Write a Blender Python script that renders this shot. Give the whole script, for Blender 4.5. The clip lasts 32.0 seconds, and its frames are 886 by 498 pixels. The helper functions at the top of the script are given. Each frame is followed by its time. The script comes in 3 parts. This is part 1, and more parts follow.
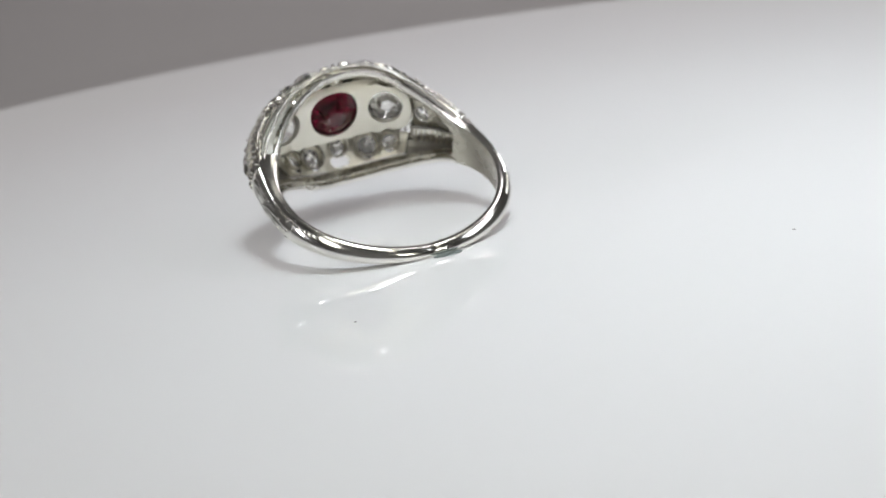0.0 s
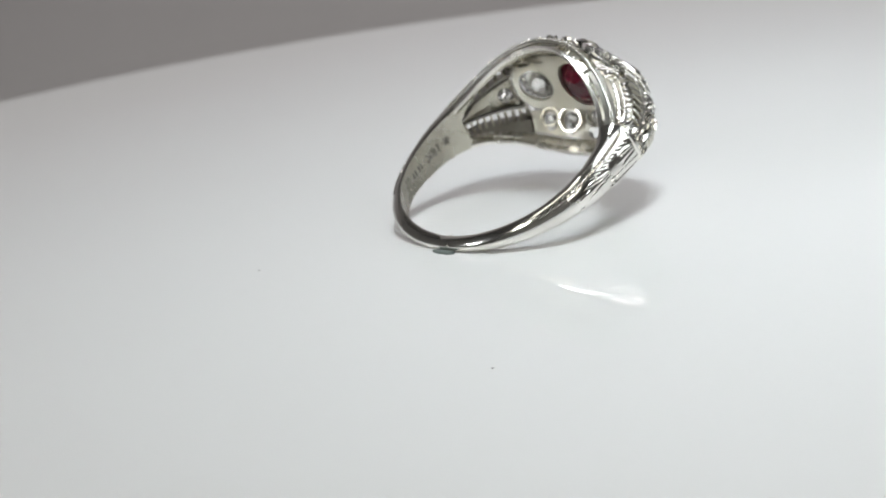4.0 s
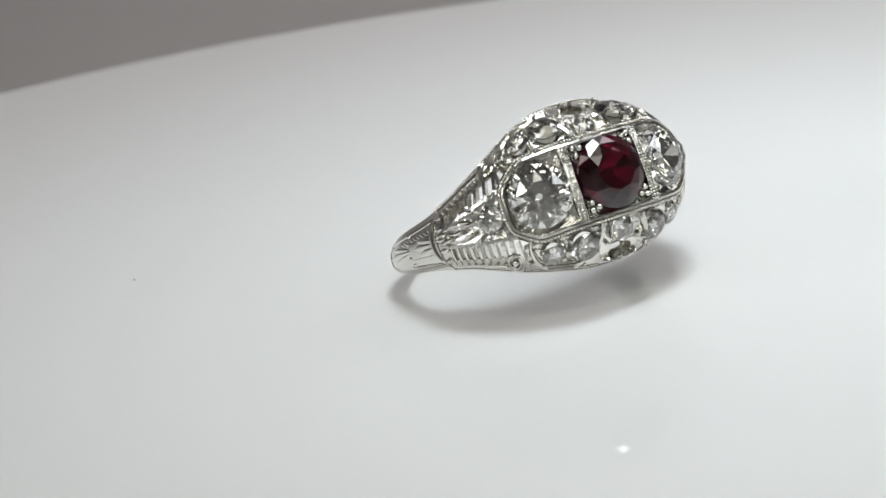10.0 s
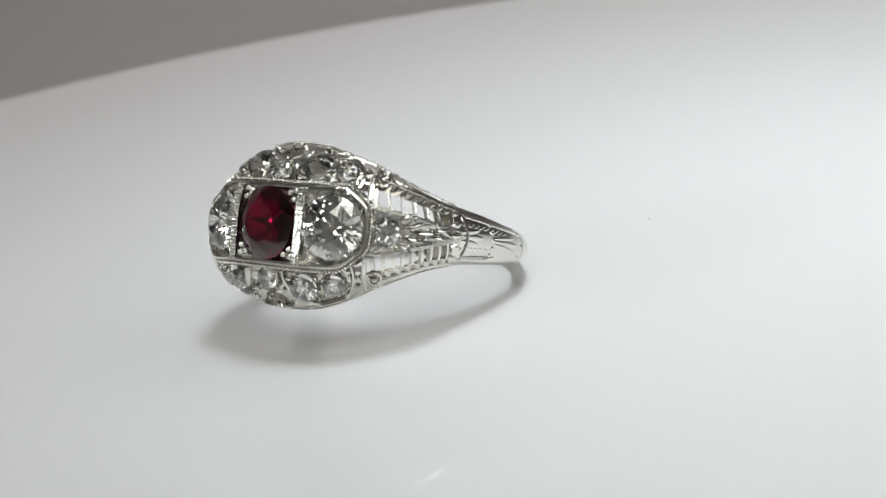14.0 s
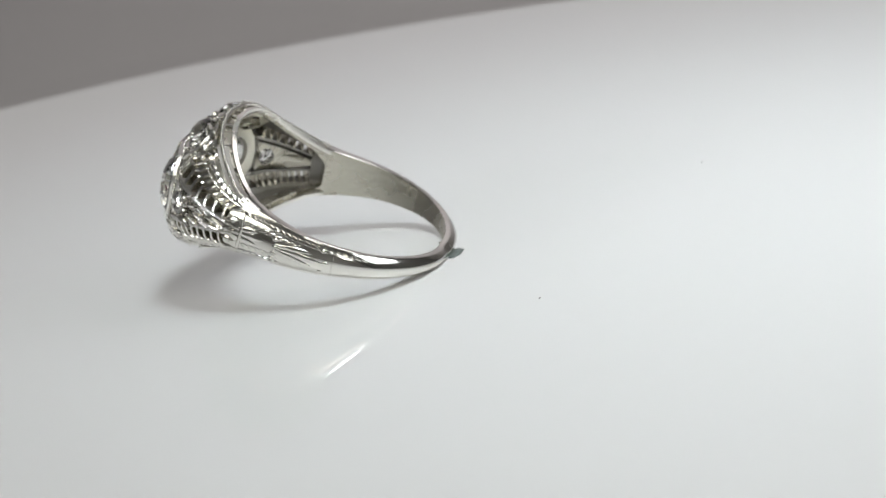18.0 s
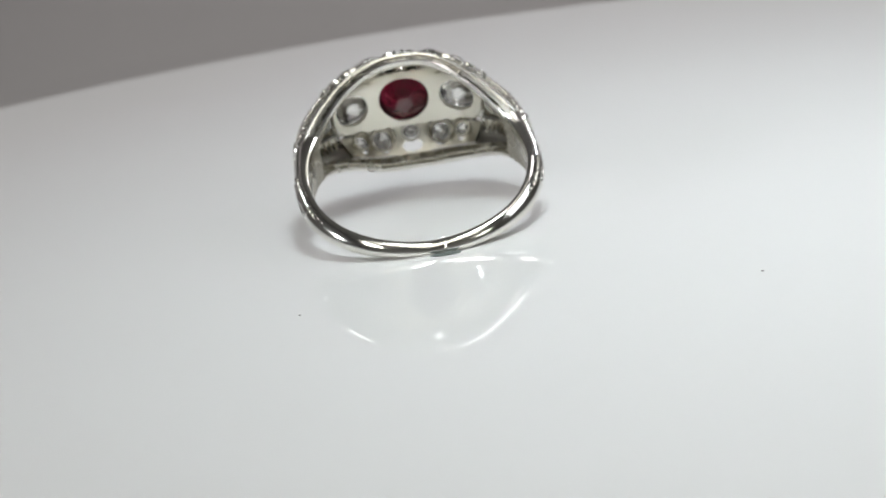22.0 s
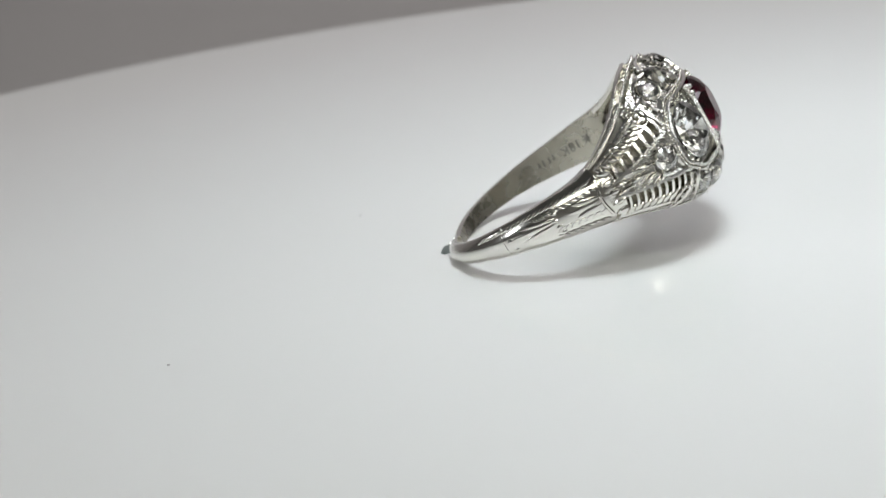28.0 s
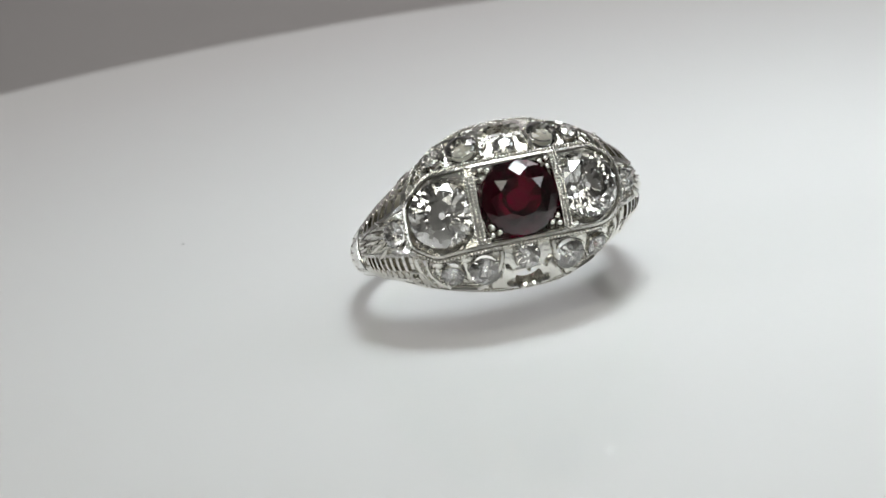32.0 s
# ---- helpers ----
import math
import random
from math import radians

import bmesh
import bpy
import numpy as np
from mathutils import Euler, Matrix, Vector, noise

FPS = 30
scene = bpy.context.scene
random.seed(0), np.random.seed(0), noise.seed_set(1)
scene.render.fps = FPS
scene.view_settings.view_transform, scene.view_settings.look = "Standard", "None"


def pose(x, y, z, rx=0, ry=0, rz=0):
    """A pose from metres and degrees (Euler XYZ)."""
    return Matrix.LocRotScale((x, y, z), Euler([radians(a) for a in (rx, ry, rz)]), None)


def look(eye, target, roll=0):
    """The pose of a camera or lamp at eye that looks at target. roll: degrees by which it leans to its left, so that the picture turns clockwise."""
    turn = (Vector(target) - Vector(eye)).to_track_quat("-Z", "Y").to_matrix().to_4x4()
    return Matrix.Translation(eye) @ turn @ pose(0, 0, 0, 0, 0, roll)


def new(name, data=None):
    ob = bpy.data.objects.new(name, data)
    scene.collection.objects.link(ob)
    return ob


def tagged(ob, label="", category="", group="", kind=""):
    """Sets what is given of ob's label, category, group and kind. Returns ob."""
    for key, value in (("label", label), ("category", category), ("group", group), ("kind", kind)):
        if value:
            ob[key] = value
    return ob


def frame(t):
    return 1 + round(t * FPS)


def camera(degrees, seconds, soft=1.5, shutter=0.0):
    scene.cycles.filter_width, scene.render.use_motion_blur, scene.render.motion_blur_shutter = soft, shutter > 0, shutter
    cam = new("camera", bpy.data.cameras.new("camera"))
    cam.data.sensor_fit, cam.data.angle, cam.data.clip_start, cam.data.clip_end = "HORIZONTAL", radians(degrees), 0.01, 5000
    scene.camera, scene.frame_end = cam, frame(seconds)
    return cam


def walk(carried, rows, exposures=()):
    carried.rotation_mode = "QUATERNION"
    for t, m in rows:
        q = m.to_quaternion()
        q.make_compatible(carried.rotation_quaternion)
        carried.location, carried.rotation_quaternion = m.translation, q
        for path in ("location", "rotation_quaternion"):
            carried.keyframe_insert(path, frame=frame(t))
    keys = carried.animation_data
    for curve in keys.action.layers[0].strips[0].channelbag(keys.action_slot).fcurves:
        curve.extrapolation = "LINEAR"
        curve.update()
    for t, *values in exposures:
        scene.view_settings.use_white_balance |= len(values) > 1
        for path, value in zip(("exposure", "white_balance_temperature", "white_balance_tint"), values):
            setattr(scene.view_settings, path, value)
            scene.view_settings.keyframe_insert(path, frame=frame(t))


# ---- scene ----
# ---- camera ----
UNIT = 0.0138          # metres in one unit of the ring's drawing
cam = camera(30.3, 32.0, 1.3)
EYE = Vector((-0.0028, -9.0145, 2.7963)) * UNIT
AIM = Vector((-0.05200, -0.00016, 0.00005)) * UNIT
cam.data.dof.use_dof, cam.data.dof.focus_distance, cam.data.dof.aperture_fstop = True, 0.116, 66.0
walk(cam, [(0.0, look(EYE, AIM, -8.84)), (32.0, look(EYE, AIM, -8.84))],
     [(0.0, -.30, 6620, 14.0), (1.0, -.28, 6615, 13.8), (2.0, -.27, 6620, 13.4), (3.0, -.33, 6635, 12.4), (6.0, -.33, 6650, 11.6), (12.0, -.37, 6670, 11.6), (17.0, -.34, 6660, 11.7), (22.0, -.34, 6650, 11.6), (29.0, -.40, 6680, 11.4), (32.0, -.40, 6690, 11.3)])

# ---- the turntable's turn ----
PERIOD = 20.871        # seconds for one turn, clockwise from above
TABLE_Z = -0.023 * UNIT


TIP = 0.015            # the plate's slope, down towards the ring's head
LOW = Vector((-.17, .985, 0))


def plate_z(p):
    return TABLE_Z - TIP * p.dot(LOW)


def turned(t):
    return pose(0, 0, 0, 0, 0, -360.0 * t / PERIOD)


# ---- light ----
world = bpy.data.worlds.new("world")
scene.world = world
world.use_nodes = True
world.node_tree.nodes["Background"].inputs["Color"].default_value = (0.9, 0.93, 1.0, 1)
world.node_tree.nodes["Background"].inputs["Strength"].default_value = 0.3


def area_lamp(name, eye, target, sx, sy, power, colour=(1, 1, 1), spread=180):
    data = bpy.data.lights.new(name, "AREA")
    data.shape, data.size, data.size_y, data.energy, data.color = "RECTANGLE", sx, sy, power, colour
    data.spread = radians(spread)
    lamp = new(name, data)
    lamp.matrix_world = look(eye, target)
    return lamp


area_lamp("ceiling_panel", (0.13, -0.03, 0.57), (0.13, -0.029, 0), 0.20, 0.30, 0.25, (0.99, 1.0, 0.89))
area_lamp("desk_lamp", (0.032, -0.020, 0.175), (0.045, 0.008, 0), 0.055, 0.05, 0.053, (0.84, 0.935, 1.0), 72)
area_lamp("side_lamp", (-0.316, -0.118, 0.120), (0, 0, 0.01), 0.03, 0.03, 0.42, (0.90, 0.95, 1.0))
area_lamp("front_panel", (0.02, -0.27, 0.46), (0.01, 0, 0.01), 0.40, 0.12, 0.55, (0.985, 1.0, 0.91))
# two added fills, no known source: sparkle in the stones, lighter shadow
area_lamp("front_fill", (-0.24, -0.38, 0.36), (0, 0, 0), 0.12, 0.09, 0.30, (0.975, 1.0, 0.94))
area_lamp("front_fill", (0.28, -0.40, 0.30), (0, 0, 0), 0.10, 0.08, 0.17, (0.975, 1.0, 0.94))
area_lamp("side_panel", (0.40, -0.07, 0.29), (0, 0, 0.01), 0.24, 0.15, 0.50, (0.88, 0.95, 1.0))
# added fill without a known source, lifts the backdrop wall
area_lamp("wall_fill", (0.26, 0.20, 0.45), (-0.08, 0.45, 0.10), 0.2, 0.2, 0.80, (0.97, 0.955, 1.0), 110)


# ---- materials ----
def material(name, colour, rough, metal=0.0, bump=0.0, bump_scale=400.0, vary=0.0, vary_scale=60.0, coat=0.0):
    m = bpy.data.materials.new(name)
    m.use_nodes = True
    nt = m.node_tree
    b = nt.nodes["Principled BSDF"]
    b.inputs["Base Color"].default_value = (*colour, 1)
    b.inputs["Roughness"].default_value = rough
    b.inputs["Metallic"].default_value = metal
    b.inputs["Coat Weight"].default_value = coat
    co = nt.nodes.new("ShaderNodeTexCoord")
    if vary:
        n = nt.nodes.new("ShaderNodeTexNoise")
        n.inputs["Scale"].default_value, n.inputs["Detail"].default_value = vary_scale, 6
        nt.links.new(co.outputs["Object"], n.inputs["Vector"])
        r = nt.nodes.new("ShaderNodeMapRange")
        r.inputs["To Min"].default_value, r.inputs["To Max"].default_value = max(0.0, rough - vary), rough + vary
        nt.links.new(n.outputs["Fac"], r.inputs["Value"])
        nt.links.new(r.outputs["Result"], b.inputs["Roughness"])
        c = nt.nodes.new("ShaderNodeMix")
        c.data_type = "RGBA"
        c.inputs["A"].default_value = (*[v * (1 - vary) for v in colour], 1)
        c.inputs["B"].default_value = (*[min(1.0, v * (1 + vary)) for v in colour], 1)
        nt.links.new(n.outputs["Fac"], c.inputs["Factor"])
        nt.links.new(c.outputs["Result"], b.inputs["Base Color"])
    if bump:
        n2 = nt.nodes.new("ShaderNodeTexNoise")
        n2.inputs["Scale"].default_value, n2.inputs["Detail"].default_value = bump_scale, 4
        nt.links.new(co.outputs["Object"], n2.inputs["Vector"])
        bp = nt.nodes.new("ShaderNodeBump")
        bp.inputs["Strength"].default_value, bp.inputs["Distance"].default_value = bump, 0.0001
        nt.links.new(n2.outputs["Fac"], bp.inputs["Height"])
        nt.links.new(bp.outputs["Normal"], b.inputs["Normal"])
    return m


def gem_material(name, colour, ior):
    m = bpy.data.materials.new(name)
    m.use_nodes = True
    b = m.node_tree.nodes["Principled BSDF"]
    b.inputs["Base Color"].default_value = (*colour, 1)
    b.inputs["Roughness"].default_value = 0.0
    b.inputs["IOR"].default_value = ior
    b.inputs["Transmission Weight"].default_value = 1.0
    return m


BRIGHT_GOLD = material("bright_cut_white_gold", (0.83, 0.815, 0.77), 0.17, 1.0, 0.7, 3600.0, 0.06, 500.0)
WHITE_GOLD = material("white_gold", (0.76, 0.745, 0.70), 0.15, 1.0, 0.55, 2200.0, 0.08, 700.0)
POLISHED = material("polished_white_gold", (0.76, 0.745, 0.70), 0.13, 1.0, 0.12, 900.0, 0.03, 300.0)
RAIL_GOLD = material("worn_white_gold", (0.80, 0.78, 0.73), 0.26, 1.0, 0.15, 900.0, 0.05, 400.0)
MATTE_GOLD = material("matte_white_gold", (0.86, 0.83, 0.74), 0.42, 1.0, 0.35, 700.0, 0.08, 300.0)
# satin finish, its colour darkened to carry the shade inside the ring
SATIN_GOLD = material("satin_shaded_white_gold", (0.56, 0.535, 0.46), 0.27, 1.0, 0.3, 1600.0, 0.08, 500.0)
# dark for tarnish and marks, and for shade painted into slots and recesses
DARK_GOLD = material("tarnished_shaded_white_gold", (0.30, 0.288, 0.262), 0.4, 1.0, 0.3, 1500.0, 0.1, 500.0)
DIAMOND = gem_material("diamond", (0.995, 0.99, 0.965), 2.42)
RUBY = gem_material("ruby", (0.085, 0.0008, 0.0105), 1.77)
ACRYLIC = material("white_acrylic", (0.80, 0.80, 0.79), 0.014, 0.0, 0.0, 20.0, 0.012, 12.0)
ACRYLIC.node_tree.nodes["Principled BSDF"].inputs["IOR"].default_value = 1.6
PUTTY = material("putty", (0.13, 0.155, 0.145), 0.5, 0.0, 0.6, 900.0, 0.1, 900.0)
DUST = material("dust", (0.38, 0.37, 0.36), 0.9)
GREY_WALL = material("grey_wall", (0.57, 0.548, 0.553), 0.9, 0.0, 0.0, 20.0, 0.04, 8.0)
# greys of the unseen walls and ceiling are set by the bounce light wanted
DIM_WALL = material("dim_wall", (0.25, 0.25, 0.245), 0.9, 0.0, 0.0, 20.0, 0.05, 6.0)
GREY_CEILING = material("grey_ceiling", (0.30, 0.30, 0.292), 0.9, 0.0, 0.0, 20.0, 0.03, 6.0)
PALE_WALL = material("pale_wall", (0.64, 0.64, 0.625), 0.9, 0.0, 0.0, 20.0, 0.05, 6.0)
DESK = material("desk", (0.32, 0.31, 0.30), 0.6, 0.0, 0.0, 20.0, 0.05, 10.0)


# ---- mesh helpers ----
def part(name, bm, mat, parent=None, label="", smooth=False):
    bmesh.ops.recalc_face_normals(bm, faces=bm.faces)
    if smooth:
        for e in bm.edges:
            if len(e.link_faces) == 2 and e.calc_face_angle(0.0) > .75:
                e.smooth = False
    me = bpy.data.meshes.new(name)
    bm.to_mesh(me)
    bm.free()
    for m in (mat if isinstance(mat, tuple) else (mat,)):
        me.materials.append(m)
    if smooth:
        for p in me.polygons:
            p.use_smooth = True
    ob = new(name, me)
    ob.parent = parent
    if label:
        ob["label"] = label
    return ob


def table_of(pairs):
    xs, ys = [p[0] for p in pairs], [p[1] for p in pairs]
    # smooth (Catmull-Rom-like) interpolation by cubic Hermite
    ms = []
    for i in range(len(xs)):
        a, b = max(0, i - 1), min(len(xs) - 1, i + 1)
        ms.append((ys[b] - ys[a]) / (xs[b] - xs[a]))

    def f(x):
        x = min(max(x, xs[0]), xs[-1])
        for i in range(len(xs) - 1):
            if x <= xs[i + 1]:
                break
        d = xs[i + 1] - xs[i]
        u = (x - xs[i]) / d
        return ((2 * u**3 - 3 * u**2 + 1) * ys[i] + (u**3 - 2 * u**2 + u) * d * ms[i]
                + (3 * u**2 - 2 * u**3) * ys[i + 1] + (u**3 - u**2) * d * ms[i + 1])
    return f


# ---- the ring's form, by the angle from the head's middle, in units ----
CROWN = table_of([(0, .933), (12, .941), (27, .953), (33, .951), (40, .935), (50, .897), (63, .832), (75, .778), (90, .754), (120, .745), (150, .722), (180, .69)])
EDGE = table_of([(0, .752), (30, .749), (45, .744), (58, .744), (66, .733), (78, .712), (95, .700), (120, .692), (150, .675), (180, .652)])
HALF_WIDTH = table_of([(0, .405), (12, .395), (24, .352), (35, .292), (45, .235), (55, .183), (65, .152), (80, .130), (100, .102), (130, .068), (180, .034)])
HOLE_R = table_of([(0, .648), (50, .652), (75, .66), (100, .665), (125, .662), (150, .645), (180, .62)])
SAG = table_of([(0, 0), (58, 0), (75, .002), (90, -.003), (110, -.011), (140, -.025), (180, -.042)])
LEAN = table_of([(0, 0), (20, .004), (37, .026), (66, .036), (95, .022), (120, .017), (150, .010), (180, 0)])
ARC = .95


UPPER = table_of([(0, 1.075), (52, 1.075), (60, 1.04), (75, .94), (95, .92), (120, .95), (145, 1.0), (180, 1.0)])


def HALF(deg, v=-1.0):
    """Half the band's width; the upper side (v > 0) is a little fuller."""
    return HALF_WIDTH(deg) * (UPPER(deg) if v > 0 else 1.0)


def RIM(deg, v=-1.0):
    """The outer radius of the head's edge."""
    return EDGE(deg) - (.02 * max(0.0, 1 - deg / 60) if v > 0 else 0.0)


def on(a, v, h=0.0):
    """A point over the ring's outer face: a along the band from the head's middle, v across it, h above it."""
    th = a / ARC
    deg = abs(math.degrees(th))
    s = min(1.0, abs(v) / HALF(deg, v))
    e = RIM(deg, v)
    sag = SAG(deg) - math.copysign(LEAN(deg), th)
    k = (3.0 if v > 0 else 4.4) - 1.2 * min(1.0, max(0.0, (deg - 52) / 14))
    r = e + (CROWN(deg) - e) * (1 - s ** k) + h
    return Vector((r * math.sin(th), r * math.cos(th), v + sag))


def at_angle(deg, r, v):
    th = math.radians(deg)
    d = abs((deg + 180) % 360 - 180)
    sag = SAG(d) - math.copysign(LEAN(d), math.sin(th))
    return Vector((r * math.sin(th), r * math.cos(th), v + sag))


def normal_on(a, v):
    du = on(a + .01, v) - on(a - .01, v)
    dv = on(a, v + .01) - on(a, v - .01)
    n = dv.cross(du).normalized()
    p = on(a, v)
    if n.dot(Vector((p.x, p.y, p.z * .3))) < 0:
        n = -n
    return n


def frame_on(a, v, h=0.0, spin=0.0):
    """A pose on the outer face: x along the band, y across, z out of it."""
    n = normal_on(a, v)
    du = (on(a + .01, v) - on(a - .01, v))
    x = (du - n * du.dot(n)).normalized()
    y = n.cross(x)
    m = Matrix((x, y, n)).transposed().to_4x4()
    m.translation = on(a, v) + n * h
    return m @ Matrix.Rotation(spin, 4, "Z")


def slab(bm, fn, nu, nv, closed=False, walls=True, flank=0):
    """A closed slab: fn(i/nu, j/nv, side) with side 0 (inner) and 1 (outer)."""
    g = [[[bm.verts.new(fn(i / nu, j / nv, k) * UNIT) for j in range(nv + 1)] for i in range(nu + 1 - (1 if closed else 0))] for k in (0, 1)]
    n = len(g[0])
    for k in (0, 1):
        for i in range(nu):
            for j in range(nv):
                q = [g[k][i][j], g[k][(i + 1) % n][j], g[k][(i + 1) % n][j + 1], g[k][i][j + 1]]
                bm.faces.new(q if k else q[::-1]).material_index = 0 if k else 1
    for i in range(nu):
        for j in ((0, nv) if walls else (0,)):
            bm.faces.new([g[0][i][j], g[0][(i + 1) % n][j], g[1][(i + 1) % n][j], g[1][i][j]]).material_index = flank
    if not closed:
        for i in (0, nu):
            for j in range(nv):
                bm.faces.new([g[0][i][j], g[0][i][j + 1], g[1][i][j + 1], g[1][i][j]])


def cell(bm, poly, c, rh, thick=.07, h=0.0, n=32, sink=.0, ellipse=1.0, walls=True):
    """A plate over the polygon poly (in a, v), with a round hole of radius rh about c; its rim dips by sink."""
    def edge(phi):
        d = Vector((math.cos(phi), math.sin(phi)))
        best = 9.0
        for k in range(len(poly)):
            p, q = Vector(poly[k]) - Vector(c), Vector(poly[(k + 1) % len(poly)]) - Vector(c)
            e = q - p
            den = d.x * e.y - d.y * e.x
            if abs(den) < 1e-9:
                continue
            t = (p.x * e.y - p.y * e.x) / den
            s = (p.x * d.y - p.y * d.x) / den
            if t > 0 and -1e-6 <= s <= 1 + 1e-6:
                best = min(best, t)
        return best
    phis = [2 * math.pi * k / n for k in range(n)]
    for p in poly:
        w = math.atan2(p[1] - c[1], p[0] - c[0]) % (2 * math.pi)
        k = min(range(n), key=lambda i: abs((phis[i] - w + math.pi) % (2 * math.pi) - math.pi))
        phis[k] = w
    phis = sorted(phis)

    def fn(i, j, side):
        phi = phis[int(round(i * n)) % n]
        rr = min(rh / math.hypot(math.cos(phi) / ellipse, math.sin(phi)), .93 * edge(phi))
        R = rr + (edge(phi) - rr) * j
        a, v = c[0] + R * math.cos(phi), c[1] + R * math.sin(phi)
        hh = h - sink * (1 - j)
        p = on(a, v, hh)
        return p if side else p - normal_on(a, v) * (thick(a) if callable(thick) else thick)
    slab(bm, fn, n, 4, True, walls)


def sweep(bm, pts, r, sides=8, closed=False, flat=1.0):
    """A tube along points (in units)."""
    rings = []
    n = len(pts)
    for i, p in enumerate(pts):
        a, b = (pts[(i - 1) % n], pts[(i + 1) % n]) if closed else (pts[max(0, i - 1)], pts[min(n - 1, i + 1)])
        t = (b - a).normalized()
        up = Vector((p.x, p.y, p.z * .4)).normalized()
        x = t.cross(up).normalized()
        y = x.cross(t)
        rr = r(i / (n - 1)) if callable(r) else r
        rings.append([bm.verts.new((p + x * rr * math.cos(q) + y * rr * flat * math.sin(q)) * UNIT) for q in [2 * math.pi * k / sides for k in range(sides)]])
    for i in range(n if closed else n - 1):
        A, B = rings[i], rings[(i + 1) % n]
        for k in range(sides):
            bm.faces.new([A[k], A[(k + 1) % sides], B[(k + 1) % sides], B[k]])
    if not closed:
        bm.faces.new(rings[0][::-1])
        bm.faces.new(rings[-1])


def beads(bm, pts, r, step):
    """A row of small grains along points."""
    acc, last = 0.0, pts[0]
    spots = [pts[0]]
    for p in pts[1:]:
        d = (p - last).length
        while acc + d >= step:
            f = (step - acc) / d
            last = last.lerp(p, f)
            d = (p - last).length
            spots.append(last.copy())
            acc = 0.0
        acc += d
        last = p
    for s in spots:
        bmesh.ops.create_icosphere(bm, subdivisions=1, radius=r * UNIT, matrix=Matrix.Translation(s * UNIT))


def dome_on(bm, a, v, h, la, lv, lh, spin=0.0, seg=10, pointed=0.0):
    """A small pillow, round or leaf-shaped, on the outer face."""
    m = frame_on(a, v, h, spin)
    top = bm.verts.new((m @ Vector((0, 0, lh))) * UNIT)
    rings = []
    for f, z in ((1.0, -.3 * lh), (.92, .35 * lh), (.55, .82 * lh)):
        row = []
        for k in range(seg):
            q = 2 * math.pi * k / seg
            c, s = math.cos(q), math.sin(q)
            s *= (1 - pointed * abs(c) ** 1.5)
            row.append(bm.verts.new((m @ Vector((c * la / 2 * f, s * lv / 2 * f, z))) * UNIT))
        rings.append(row)
    for A, B in zip(rings, rings[1:]):
        for k in range(seg):
            bm.faces.new([A[k], A[(k + 1) % seg], B[(k + 1) % seg], B[k]])
    for k in range(seg):
        bm.faces.new([rings[-1][k], rings[-1][(k + 1) % seg], top])
    bm.faces.new(rings[0][::-1])


def gem(bm, m, r, crown=.30, table=.52, depth=.78, seg=8, stretch=1.0, culet=.10, belly=None, uneven=.09):
    """A round old-cut stone at the pose m, its girdle at z = 0."""
    pts = []
    rnd = random.Random(int(m.translation.x * 9000) + 17 * int(m.translation.z * 9000))
    odd = lambda: 1 + uneven * (2 * rnd.random() - 1)
    for k in range(seg):
        q = 2 * math.pi * k / seg
        q2 = q + math.pi / seg
        pts += [(table * math.cos(q), table * math.sin(q), crown), (.80 * math.cos(q2), .80 * math.sin(q2), crown * .62)]
        br, bz = belly or (.52, .03 + (depth - .03) * .535)
        pts += [(br * math.cos(q2) * odd(), br * math.sin(q2) * odd(), -bz * odd()), (culet * math.cos(q), culet * math.sin(q), -depth)]
    for k in range(2 * seg):
        q = math.pi * k / seg
        pts += [(math.cos(q), math.sin(q), .03), (math.cos(q), math.sin(q), -.03)]
    vs = [bm.verts.new((m @ Vector((x * r * stretch, y * r, z * r))) * UNIT) for x, y, z in pts]
    bmesh.ops.convex_hull(bm, input=vs)
    bmesh.ops.delete(bm, geom=[v for v in vs if v.is_valid and not v.link_faces], context="VERTS")
    bmesh.ops.dissolve_limit(bm, angle_limit=.01, verts=bm.verts, edges=bm.edges)


# ---- the place ----
def wall(name, lo, hi, mat, kind="structure"):
    bm = bmesh.new()
    bmesh.ops.create_cube(bm, size=1.0)
    for v in bm.verts:
        v.co = Vector([lo[i] + (v.co[i] + .5) * (hi[i] - lo[i]) for i in range(3)])
    ob = part(name, bm, mat)
    tagged(ob, kind=kind)
    return ob


FLOOR = TABLE_Z - 0.022
tagged(wall("floor", (-.6, -.6, FLOOR - .02), (.6, .6, FLOOR), DESK), "plain dull grey desk top under the turntable", "desk top")
tagged(wall("wall_north", (-.6, .45, FLOOR), (.6, .47, .6), GREY_WALL), "plain grey backdrop wall behind the turntable", "wall")
# out of view: added walls and ceiling that shape bounce light and reflections
tagged(wall("wall_south", (-.6, -.62, FLOOR), (.6, -.60, .6), PALE_WALL), "unseen pale wall, added to brighten the stones from the front", "wall")
tagged(wall("wall_west", (-.62, -.62, FLOOR), (-.60, .47, .6), DIM_WALL), "unseen dark grey wall, added for the metal to reflect", "wall")
tagged(wall("wall_east", (.60, -.62, FLOOR), (.62, .47, .6), DIM_WALL), "unseen dark grey wall, added for the metal to reflect", "wall")
tagged(wall("ceiling", (-.62, -.62, .60), (.62, .47, .62), GREY_CEILING), "unseen grey ceiling, added for soft fill and reflections", "ceiling")


